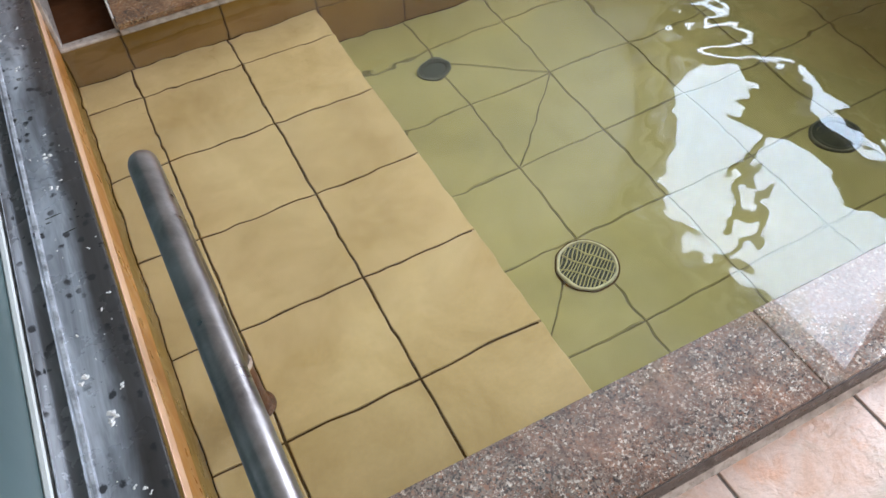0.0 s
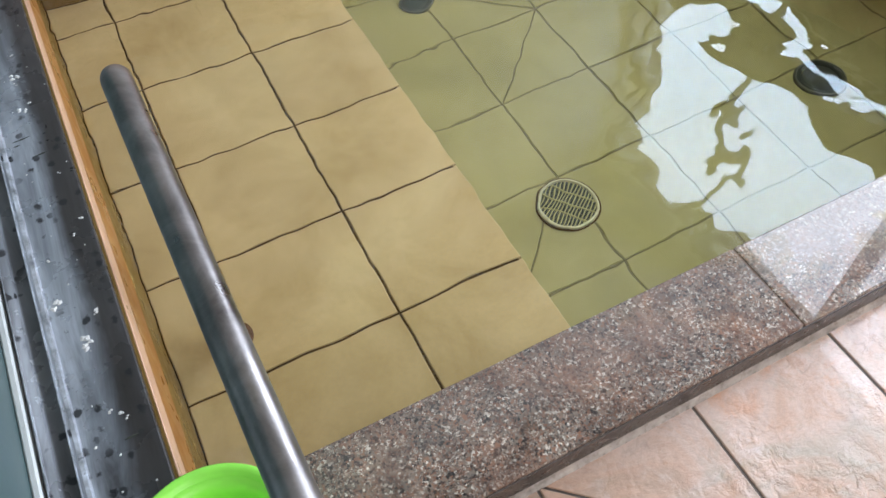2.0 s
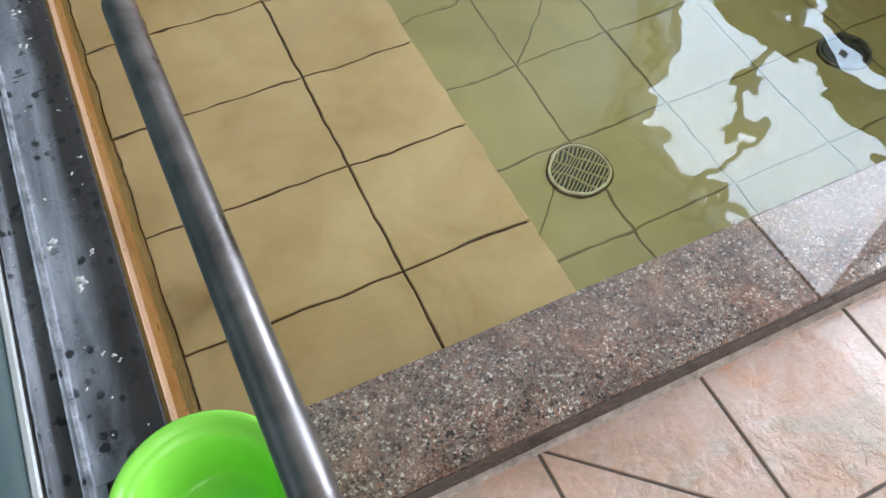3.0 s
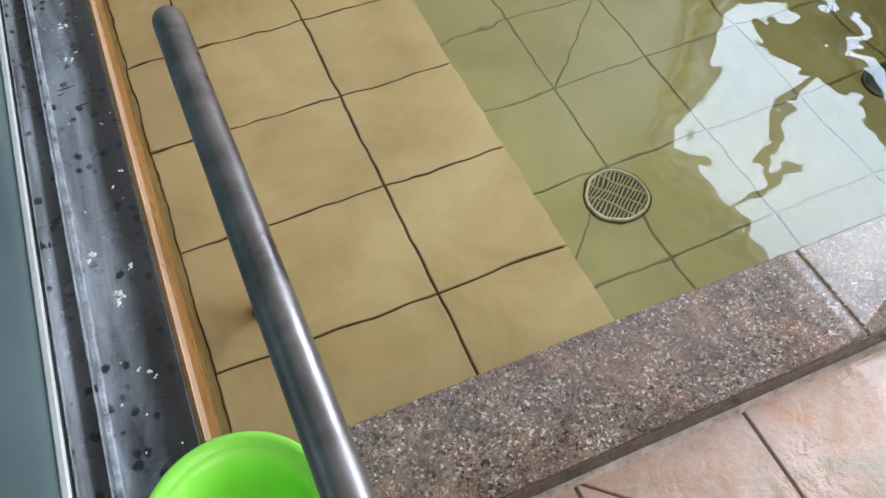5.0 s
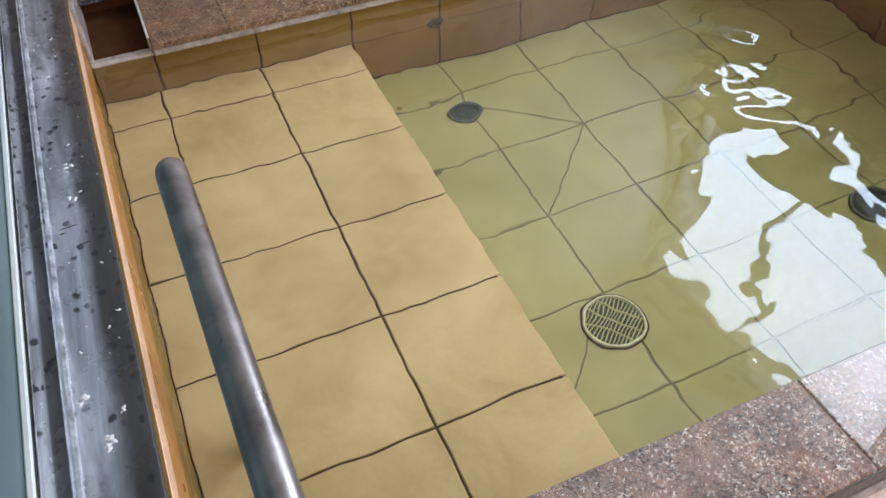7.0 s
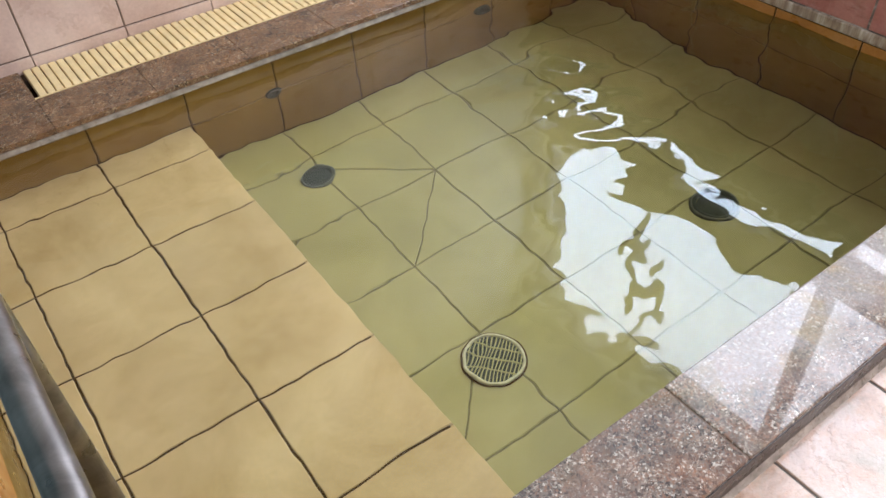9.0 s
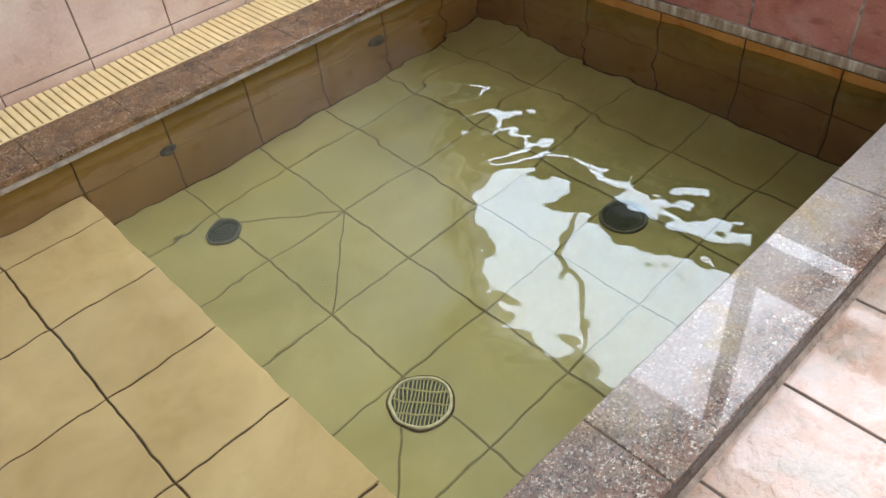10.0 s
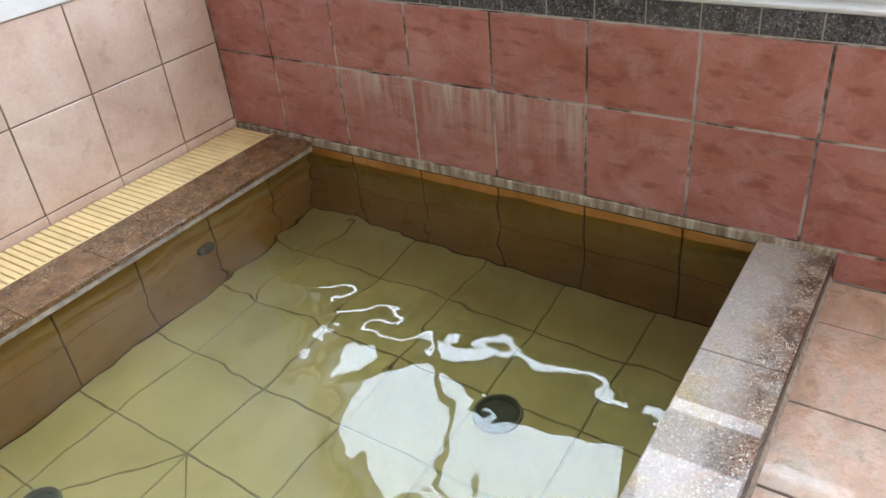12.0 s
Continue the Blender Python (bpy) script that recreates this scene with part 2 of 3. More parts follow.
def slate_floor():
    """Peach slate-look tile: orange and grey-green clouds, chalky pink flakes, wet uneven face."""
    m, t, b = material("peach_slate_floor_tile")
    p = place(t)
    base = ramp(t, noise_tex(t, p, 5.5, 6, 0.62, 0.8), [(0.32, (0.42, 0.31, 0.225)), (0.45, (0.60, 0.385, 0.275)), (0.57, (0.65, 0.48, 0.385)), (0.70, (0.66, 0.345, 0.205))])
    green = ramp(t, noise_tex(t, p, 3.7, 5, 0.6, 1.4), [(0.52, grey(0)), (0.66, grey(0.6))])
    col = mix(t, base, (0.42, 0.41, 0.33), green)
    flake = noise_tex(t, place(t, (1.0, 1.25, 1.0)), 15, 7, 0.62, 0.35)
    col = mix(t, col, (0.68, 0.55, 0.49), ramp(t, flake, [(0.53, grey(0)), (0.68, grey(0.5))]))
    col = mix(t, col, (0.22, 0.17, 0.125), ramp(t, flake, [(0.30, grey(0.3)), (0.42, grey(0))]))
    fine = noise_tex(t, p, 140, 4, 0.7)
    col = mix(t, col, ramp(t, fine, [(0.3, grey(0.82)), (0.7, grey(1.08))]), 0.6, "MULTIPLY")
    t.links.new(per_piece(t, col, 0.12), b.inputs["Base Color"])
    t.links.new(ramp(t, noise_tex(t, p, 12, 4), [(0.35, grey(0.22)), (0.65, grey(0.5))]), b.inputs["Roughness"])
    b.inputs["Coat Weight"].default_value = 0.45
    b.inputs["Coat Roughness"].default_value = 0.05
    chips = noise_tex(t, p, 34, 4, 0.55, 0.25)
    steps = ramp(t, chips, [(0.40, grey(0.0)), (0.50, grey(0.55)), (0.54, grey(0.7)), (0.66, grey(1.0))])
    worn = ramp(t, noise_tex(t, p, 3.3, 3, 0.5), [(0.42, grey(0.0)), (0.60, grey(0.6))])
    bump(t, b, mix(t, mix(t, flake, steps, worn), fine, 0.06), 0.60, 0.010)
    return m


def limed_grout():
    """Dark grout crusted with white lime in places."""
    m, t, b = material("limed_grout")
    p = place(t)
    n = noise_tex(t, p, 7, 5, 0.65, 0.6)
    t.links.new(ramp(t, n, [(0.36, (0.06, 0.05, 0.045)), (0.46, (0.22, 0.175, 0.15)), (0.55, (0.50, 0.45, 0.40))]), b.inputs["Base Color"])
    b.inputs["Roughness"].default_value = 0.8
    bump(t, b, noise_tex(t, p, 90, 5, 0.7), 0.5, 0.003)
    return m


def crust():
    """Lime crust band along the water line."""
    m, t, b = material("lime_crust")
    n = noise_tex(t, place(t, (1, 24, 5)), 1.0, 5, 0.65)
    t.links.new(ramp(t, n, [(0.38, (0.20, 0.13, 0.09)), (0.5, (0.33, 0.25, 0.18)), (0.66, (0.60, 0.54, 0.45))]), b.inputs["Base Color"])
    b.inputs["Roughness"].default_value = 0.7
    bump(t, b, noise_tex(t, place(t), 60, 5, 0.7), 0.6, 0.004)
    return m


def dark_aluminium():
    """Wet anodised window sill with scuffs, haze and dark spots."""
    m, t, b = material("dark_anodised_aluminium")
    p = place(t)
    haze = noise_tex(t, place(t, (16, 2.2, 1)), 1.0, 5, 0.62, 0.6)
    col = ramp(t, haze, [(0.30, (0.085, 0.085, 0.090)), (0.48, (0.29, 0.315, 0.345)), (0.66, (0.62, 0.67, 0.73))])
    g = t.nodes.new("ShaderNodeNewGeometry")
    sx = t.nodes.new("ShaderNodeSeparateXYZ")
    t.links.new(g.outputs["Position"], sx.inputs[0])
    # Darker band towards the pool edge of the sill.
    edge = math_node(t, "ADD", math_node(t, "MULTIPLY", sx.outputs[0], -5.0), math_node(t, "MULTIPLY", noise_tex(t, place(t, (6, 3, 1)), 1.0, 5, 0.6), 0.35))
    dark_band = ramp(t, math_node(t, "SUBTRACT", edge, 2.2), [(0.42, grey(0.92)), (0.56, grey(0.0))])
    col = mix(t, col, (0.046, 0.039, 0.034), dark_band)
    # Darker along the grooves between the tracks.
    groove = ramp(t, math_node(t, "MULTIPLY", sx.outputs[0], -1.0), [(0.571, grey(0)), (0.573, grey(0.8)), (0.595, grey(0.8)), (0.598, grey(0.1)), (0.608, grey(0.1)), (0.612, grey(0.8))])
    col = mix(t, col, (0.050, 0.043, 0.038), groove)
    v = node(t, "ShaderNodeTexVoronoi", [("Vector", place(t, (1, 0.8, 1)))], Scale=38, Randomness=1.0)
    ragged = math_node(t, "MULTIPLY", math_node(t, "SUBTRACT", noise_tex(t, p, 70, 3, 0.6), 0.5), 0.55)
    spot = ramp(t, math_node(t, "ADD", v.outputs["Distance"], ragged), [(0.17, grey(1)), (0.27, grey(0))])
    spot = math_node(t, "MULTIPLY", spot, ramp(t, noise_tex(t, p, 8, 3), [(0.40, grey(0)), (0.50, grey(0.9))]))
    col = mix(t, col, (0.022, 0.022, 0.024), spot)
    t.links.new(col, b.inputs["Base Color"])
    b.inputs["Metallic"].default_value = 0.35
    t.links.new(ramp(t, noise_tex(t, p, 11, 5), [(0.35, grey(0.16)), (0.65, grey(0.42))]), b.inputs["Roughness"])
    bump(t, b, noise_tex(t, p, 45, 5, 0.6), 0.10, 0.002)
    return m


def brushed_steel():
    m, t, b = material("stainless_steel")
    p = place(t)
    n = noise_tex(t, p, 13, 6, 0.65, 0.5)
    t.links.new(ramp(t, n, [(0.3, (0.14, 0.125, 0.117)), (0.7, (0.35, 0.325, 0.31))]), b.inputs["Base Color"])
    b.inputs["Metallic"].default_value = 1.0
    t.links.new(ramp(t, noise_tex(t, p, 17, 5), [(0.35, grey(0.27)), (0.7, grey(0.48))]), b.inputs["Roughness"])
    v = node(t, "ShaderNodeTexVoronoi", [("Vector", p)], Scale=60)
    bump(t, b, ramp(t, v.outputs["Distance"], [(0.05, grey(1)), (0.16, grey(0))]), 0.10, 0.001)
    return m


def frosted_glass():
    m, t, b = material("frosted_teal_glass")
    p = place(t)
    n = noise_tex(t, place(t, (6, 6, 1.5)), 1.0, 4)
    t.links.new(ramp(t, n, [(0.3, (0.066, 0.118, 0.120)), (0.7, (0.100, 0.160, 0.162))]), b.inputs["Base Color"])
    b.inputs["Roughness"].default_value = 0.28
    bump(t, b, noise_tex(t, p, 160, 3), 0.15, 0.001)
    return m


def pool_water():
    """Still, faintly yellow water: blue-tinted mirror at the surface, clear refraction below."""
    m, t, b = material("pool_water")
    t.nodes.remove(b)
    p = place(t)
    bm = node(t, "ShaderNodeBump", [("Height", noise_tex(t, p, 16, 2, 0.4))], Strength=0.05, Distance=0.004)
    re = node(t, "ShaderNodeBsdfRefraction", [("Normal", bm.outputs[0])], Roughness=0.0, IOR=1.333)
    re.inputs["Color"].default_value = (0.93, 0.90, 0.73, 1)
    gl = node(t, "ShaderNodeBsdfGlossy", [("Normal", bm.outputs[0])], Roughness=0.0)
    # Blue painted into the mirror colour so the window's reflection looks cooler.
    gl.inputs["Color"].default_value = (0.78, 0.87, 0.92, 1)
    fr = node(t, "ShaderNodeFresnel", [("Normal", bm.outputs[0])], IOR=1.52)
    mx = t.nodes.new("ShaderNodeMixShader")
    t.links.new(fr.outputs[0], mx.inputs[0])
    t.links.new(re.outputs[0], mx.inputs[1])
    t.links.new(gl.outputs[0], mx.inputs[2])
    t.links.new(mx.outputs[0], t.nodes["Material Output"].inputs[0])
    return m


M_RED, M_LIMEGROUT, M_CRUST, M_FLOOR = red_tile(), limed_grout(), crust(), slate_floor()
M_SILL, M_STEEL, M_FROST, M_WATER = dark_aluminium(), brushed_steel(), frosted_glass(), pool_water()


# ---------------------------------------------------------------- mesh helpers
def mesh_from(bm, name, mat, smooth=False, closed=True):
    if closed:
        bmesh.ops.recalc_face_normals(bm, faces=bm.faces)
    me = bpy.data.meshes.new(name)
    bm.to_mesh(me)
    bm.free()
    me.materials.append(mat)
    if smooth:
        for f in me.polygons:
            f.use_smooth = True
    return me


def part(name, bm, mat, parent=None, label="", smooth=False):
    ob = new(name, mesh_from(bm, name, mat, smooth))
    if parent:
        ob.parent = parent
    if label:
        tagged(ob, label)
    return ob


def box(x0, x1, y0, y1, z0, z1, bevel=0.0, bm=None, segments=1):
    made = bm or bmesh.new()
    got = bmesh.ops.create_cube(made, size=1)["verts"]
    for v in got:
        v.co = Vector(((x0 + x1) / 2 + v.co.x * (x1 - x0), (y0 + y1) / 2 + v.co.y * (y1 - y0), (z0 + z1) / 2 + v.co.z * (z1 - z0)))
    if bevel:
        edges = {e for v in got for e in v.link_edges}
        bmesh.ops.bevel(made, geom=list(edges), offset=bevel, segments=segments, affect="EDGES", profile=0.5)
    return made


def extrude_y(profile, y0, y1):
    """Solid from a closed x-z outline, swept along y."""
    bm = bmesh.new()
    a = [bm.verts.new((x, y0, z)) for x, z in profile]
    b = [bm.verts.new((x, y1, z)) for x, z in profile]
    bm.faces.new(a)
    bm.faces.new(b[::-1])
    n = len(profile)
    for i in range(n):
        bm.faces.new((a[i], a[(i + 1) % n], b[(i + 1) % n], b[i]))
    return bm


def lathe(profile, steps=48, center=(0, 0, 0)):
    bm = bmesh.new()
    rings = []
    for r, z in profile:
        if r < 1e-6:
            rings.append([bm.verts.new((center[0], center[1], center[2] + z))])
        else:
            rings.append([bm.verts.new((center[0] + r * math.cos(2 * math.pi * i / steps), center[1] + r * math.sin(2 * math.pi * i / steps), center[2] + z)) for i in range(steps)])
    for a, b in zip(rings, rings[1:]):
        for i in range(steps):
            j = (i + 1) % steps
            if len(a) == 1 and len(b) > 1:
                bm.faces.new((a[0], b[j], b[i]))
            elif len(b) == 1 and len(a) > 1:
                bm.faces.new((a[i], a[j], b[0]))
            elif len(a) > 1:
                bm.faces.new((a[i], a[j], b[j], b[i]))
    return bm


def tube(points, radius, steps=24):
    """Round bar along a polyline."""
    bm = bmesh.new()
    pts = [Vector(p) for p in points]
    rings = []
    side = None
    for i, p in enumerate(pts):
        d = (pts[min(i + 1, len(pts) - 1)] - pts[max(i - 1, 0)]).normalized()
        if side is None:
            side = d.orthogonal().normalized()
        side = (side - d * side.dot(d)).normalized()
        up = d.cross(side)
        rings.append([bm.verts.new(p + radius * (math.cos(2 * math.pi * k / steps) * side + math.sin(2 * math.pi * k / steps) * up)) for k in range(steps)])
    for a, b in zip(rings, rings[1:]):
        for k in range(steps):
            bm.faces.new((a[k], a[(k + 1) % steps], b[(k + 1) % steps], b[k]))
    bm.faces.new(rings[0])
    bm.faces.new(rings[-1][::-1])
    return bm


TILE_MESHES = {}
GAP = 0.0028


def tile_mesh(poly, thick, mat, gap=GAP, edge=0.0018):
    """Flat tile with softened edges; the outline is drawn in by half a joint."""
    key = (tuple((round(x, 3), round(y, 3)) for x, y in poly), thick, mat.name, gap)
    if key in TILE_MESHES:
        return TILE_MESHES[key]
    bm = bmesh.new()
    n = len(poly)
    pts = [Vector((x, y)) for x, y in poly]
    area = sum(pts[i].x * pts[(i + 1) % n].y - pts[(i + 1) % n].x * pts[i].y for i in range(n))
    if area < 0:
        pts.reverse()

    def inset(d):
        out = []
        for i in range(n):
            a, p, c = pts[i - 1], pts[i], pts[(i + 1) % n]
            e1, e2 = (p - a).normalized(), (c - p).normalized()
            n1, n2 = Vector((-e1.y, e1.x)), Vector((-e2.y, e2.x))
            k = n1 + n2
            out.append(p + k * (d / max(0.35, 1 + n1.dot(n2))))
        return out

    lay = [(inset(gap), -thick), (inset(gap), -edge), (inset(gap + edge), 0.0)]
    rings = [[bm.verts.new((v.x, v.y, z)) for v in ring] for ring, z in lay]
    for a, b in zip(rings, rings[1:]):
        for i in range(n):
            bm.faces.new((a[i], a[(i + 1) % n], b[(i + 1) % n], b[i]))
    bm.faces.new(rings[-1])
    bm.faces.new(rings[0][::-1])
    TILE_MESHES[key] = mesh_from(bm, "tile", mat)
    return TILE_MESHES[key]


def lay_tile(parent, poly, m, thick, mat, name="tile", gap=GAP):
    """One tile: poly in the plane's own axes, m takes that plane into the place."""
    ox, oy = min(x for x, _ in poly), min(y for _, y in poly)
    ob = new(name, tile_mesh([(x - ox, y - oy) for x, y in poly], thick, mat, gap))
    ob.parent = parent
    ob.matrix_basis = m @ Matrix.Translation((ox, oy, random.uniform(-0.0006, 0.0006)))
    return ob


def rect(x0, x1, y0, y1):
    return [(x0, y0), (x1, y0), (x1, y1), (x0, y1)]


def lay_grid(parent, xs, ys, m, thick, mat, gap=GAP, skip=()):
    for i, (a, b) in enumerate(zip(xs, xs[1:])):
        for j, (c, d) in enumerate(zip(ys, ys[1:])):
            if (i, j) not in skip:
                lay_tile(parent, rect(a, b, c, d), m, thick, mat, gap=gap)


def seams(lo, hi, first, step):
    k = math.ceil((lo + 0.012 - first) / step)
    out = [lo]
    while first + k * step < hi - 0.012:
        out.append(first + k * step)
        k += 1
    return out + [hi]


def axes(origin, u, v):
    """Plane whose x runs along u, y along v, and z out of the surface."""
    w = Vector(u).cross(Vector(v))
    return Matrix(((u[0], v[0], w[0], origin[0]), (u[1], v[1], w[1], origin[1]), (u[2], v[2], w[2], origin[2]), (0, 0, 0, 1)))


TH = 0.010      # tile thickness
SINK = 0.0035   # joint depth


def structure(name, bm, mat, label, category, smooth=False):
    return tagged(part(name, bm, mat, smooth=smooth), label, category, "", "structure")


# ---------------------------------------------------------------- pool shell
shell_floor = structure("pool_floor", box(BX, XR, YN, YF, ZD - 0.12, ZD - SINK), M_GROUT_DEEP, "tiled pool floor with the deep water's olive tint painted in", "floor")
shell_bench = structure("pool_bench", box(XL, BX - TH, YN, YF, ZD - 0.12, ZB - SINK), M_GROUT_POOL, "ochre tiled shallow bench under the water", "bench")
wall_far = structure("pool_wall_far", box(XL, XR, YF + SINK, YF + 0.09, ZD - 0.12, -0.045), M_GROUT_WALL, "rust-stained tiled pool wall below the far rim", "wall")
wall_near = structure("pool_wall_near", box(XL, XR, YN - 0.12, YN - SINK, ZD - 0.12, -0.0745), M_GROUT_WALL, "rust-stained tiled pool wall below the kerb", "wall")

structure("pool_wall_east", box(XR + 0.0028, XR + SINK + 0.001, YN, YF, ZD - 0.1, -0.0165), M_GROUT_WALL, "rust-stained tiled pool wall below the red tiles", "wall")

# ---------------------------------------------------------------- side wall with window (red tiles)
WR = XR + TH
wall_red = structure("wall_east", box(XR + SINK, WR + 0.20, -2.8, YP + 0.2, ZD - 0.12, 0.552), M_LIMEGROUT, "brick-red tiled wall with lime-streaked joints", "wall")
structure("wall_east_upper", box(XR + 0.05, WR + 0.20, -2.8, YP + 0.2, 0.626, 0.66), M_PLASTER, "pale grey painted wall below the window", "wall")
structure("wall_east_head", box(XR + 0.05, WR + 0.20, -2.8, YP + 0.2, 2.25, 2.45), M_PLASTER, "pale painted wall above the window", "wall")
structure("wall_east_pier", box(XR + 0.05, WR + 0.20, 1.68, YP + 0.2, 0.66, 2.25), M_PLASTER, "pale painted wall beside the window", "wall")
structure("wall_east_end", box(XR + 0.05, WR + 0.20, -2.8, -1.3, 0.66, 2.25), M_PLASTER, "pale painted wall beside the window", "wall")
structure("window_ledge", box(XR - 0.004, XR + 0.06, -2.8, YP, 0.6205, 0.632, 0.003), M_PLASTER, "pale grey ledge over dark granite trim", "ledge")

window = tagged(new("window_1"), "wide daylight window with slim dark frame", "window", "", "structure")
for y0, y1 in ((-1.3, -1.26), (-0.72, -0.68), (0.035, 0.105), (0.905, 0.935), (1.64, 1.68)):
    part("window_bar", box(XR + 0.09, XR + 0.14, y0, y1, 0.66, 2.25, 0.004), M_SILL, window)
for z0, z1 in ((0.66, 0.745), (0.85, 1.03), (2.20, 2.25)):
    part("window_rail", box(XR + 0.088, XR + 0.142, -1.3, 1.68, z0, z1, 0.004), M_SILL, window)

# ---------------------------------------------------------------- far wall (pale pink tiles)
wall_pink = structure("wall_north", box(-1.1, XR + SINK - 0.0005, YP + SINK, YP + 0.2, -0.3, 0.632), M_GROUT_PALE, "pale pink tiled wall with grey joints", "wall")
structure("wall_north_upper", box(-1.1, XR + 0.05, YP + 0.035, YP + 0.2, 0.70, 2.45), M_PLASTER, "pale grey painted wall above the tiles", "wall")
structure("wall_north_ledge", box(-1.1, XR - 0.005, YP - 0.012, YP + 0.2, 0.634, 0.70, 0.004), M_PLASTER, "pale stone ledge on the pink tiles", "ledge")
base = tagged(new("baseboard"), "cream base tiles below the pink wall tiles", "baseboard", "", "structure")
for x0, x1 in zip(bx := [-0.278] + [1.1617 + 0.2925 * i for i in range(-4, 3)] + [XR], bx[1:]):
    part("tile", box(x0 + 0.0016, x1 - 0.0016, YP - 0.004, YP + TH, -0.01, 0.0355, 0.0015), M_PINK, base)

# ---------------------------------------------------------------- window side, rear side, ceiling
structure("wall_west", box(-1.0, XL, -0.345, YP + 0.2, ZD - 0.12, 0.121), M_POOLWALL, "rust-stained wall under the window sill", "wall")
structure("wall_west_low", box(-1.0, -0.545, -2.8, -0.3455, ZD, 0.121), M_PLASTER, "low wall under the window", "wall")
# Unseen window head, rear walls and ceiling, added to close the room in.
structure("wall_west_head", box(-0.76, -0.64, -2.8, YP + 0.035, 1.9, 2.45), M_PLASTER, "unseen pale wall added over the frosted window", "wall")
structure("wall_south", box(-1.0, XR + 0.05, -2.9, -2.8, -0.06, 0.35), M_PLASTER, "unseen low pale wall added at the rear", "wall")
structure("wall_south_head", box(-1.0, XR + 0.05, -2.9, -2.8, 2.25, 2.45), M_PLASTER, "unseen pale beam added at the rear", "wall")
structure("ceiling", box(-1.1, WR + 0.2, -2.9, YP + 0.2, 2.45, 2.55), M_CEIL, "unseen grey ceiling added over the room", "ceiling")

# sill with two raised tracks along the window
sill = tagged(new("window_sill"), "wet dark anodised aluminium sill with raised tracks", "window sill", "", "structure")
ZS, YS = 0.135, -0.345
XS = -0.4557
BACK = [(-0.597, ZS - 0.002), (-0.598, ZS + 0.005), (-0.609, ZS + 0.007), (-0.6115, ZS + 0.010), (-0.613, ZS + 0.001), (-0.6175, ZS + 0.001)]
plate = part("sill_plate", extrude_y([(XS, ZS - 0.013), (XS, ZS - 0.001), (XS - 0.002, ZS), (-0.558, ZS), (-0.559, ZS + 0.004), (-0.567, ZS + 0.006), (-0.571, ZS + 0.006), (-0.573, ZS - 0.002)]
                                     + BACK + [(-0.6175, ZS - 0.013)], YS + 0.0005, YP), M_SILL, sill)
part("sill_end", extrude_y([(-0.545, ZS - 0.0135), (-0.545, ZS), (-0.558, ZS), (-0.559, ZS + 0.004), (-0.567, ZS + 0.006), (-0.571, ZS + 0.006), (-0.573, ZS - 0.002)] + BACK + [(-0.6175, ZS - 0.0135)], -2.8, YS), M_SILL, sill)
part("track_lip", extrude_y([(-0.5585, ZS + 0.004), (-0.560, ZS + 0.0065), (-0.5655, ZS + 0.0075), (-0.5655, ZS + 0.004)], -2.79, YP), M_LIP, plate, "worn bright edge of the track")
for x in (-0.5705, -0.6105):
    part("track_lip", extrude_y([(x, ZS), (x, ZS + 0.0108), (x - 0.0012, ZS + 0.0108), (x - 0.0012, ZS)], -2.79, YP), M_LIP, plate, "worn bright edge of the track")
part("sash_rail", box(-0.6305, -0.6178, -2.8, YP, ZS - 0.013, ZS + 0.012, 0.003), M_FRAMEWHITE, sill, "pale aluminium sash rail")
pane = tagged(part("window_2", box(-0.646, -0.631, -2.8, YP, 0.122, 1.9), M_FROST), "frosted teal glass pane over the sill", "window", "", "structure")
structure("wall_edge_trim", box(XL, XL + 0.003, YN, YF + 0.03, 0.068, 0.1215, 0.0012), M_PEACH, "peach glazed tile edge under the sill", "trim")
structure("wall_west_face", box(XL, XL + 0.002, YN, YF, -0.056, 0.0675), M_RUSTBAND, "orange rust-stained tile face above the water", "trim")

# ---------------------------------------------------------------- kerb, rims
KX = [-0.591, -0.335, 0.567, 1.498, XR]
kerb = tagged(new("kerb"), "pink-brown speckled granite kerb, wet on top", "kerb", "", "structure")
for a, b in zip(KX, KX[1:]):
    part("slab", box(a + 0.0012, b - 0.0012, KO, YN, -0.070, 0.0, 0.004, segments=2), M_KERB, kerb)
part("joint_fill", box(KX[0], XR, KO + 0.003, YN - 0.003, -0.074, -0.0025), M_GROUT_PALE, kerb)
# Thin strip over the slabs' outer side, darker than their granite.
structure("kerb_face", box(KX[0], XR, KO - 0.0025, KO + 0.002, -0.074, -0.006, 0.001), M_FACE, "dark strip along the side of the granite kerb", "trim")
structure("kerb_sealant", extrude_y([(0.0, -0.077), (0.0, -0.060), (0.004, -0.067), (0.009, -0.0725), (0.009, -0.077)], 0, XR + 0.66), M_SEAL, "grey sealant along the foot of the kerb", "trim").matrix_world = \
    axes((KX[0], KO - 0.002, 0), (0, -1, 0), (1, 0, 0))

rim = tagged(new("far_rim"), "brown speckled granite rim slabs round the pool", "rim", "", "structure")
RX = [-0.278, -0.062, 0.229, 0.525, 0.82, 1.115, 1.41, 1.705, XR]
for a, b in zip(RX, RX[1:]):
    part("slab", box(a + 0.0003, b - 0.0003, YF - 0.040, 1.498 if a > -0.07 else 1.695, -0.013, 0.004, 0.0012), M_RIM, rim)
structure("inlet_sealant", box(XL, -0.2795, YF - 0.012, YF + 0.02, -0.047, -0.034, 0.004), M_SEAL, "grey sealant along the inlet recess", "trim")
structure("rim_sealant", box(-0.279, XR, YF - 0.035, YF + 0.02, -0.036, -0.0135, 0.004), M_SEAL, "pale sealant line under the granite rim", "trim")

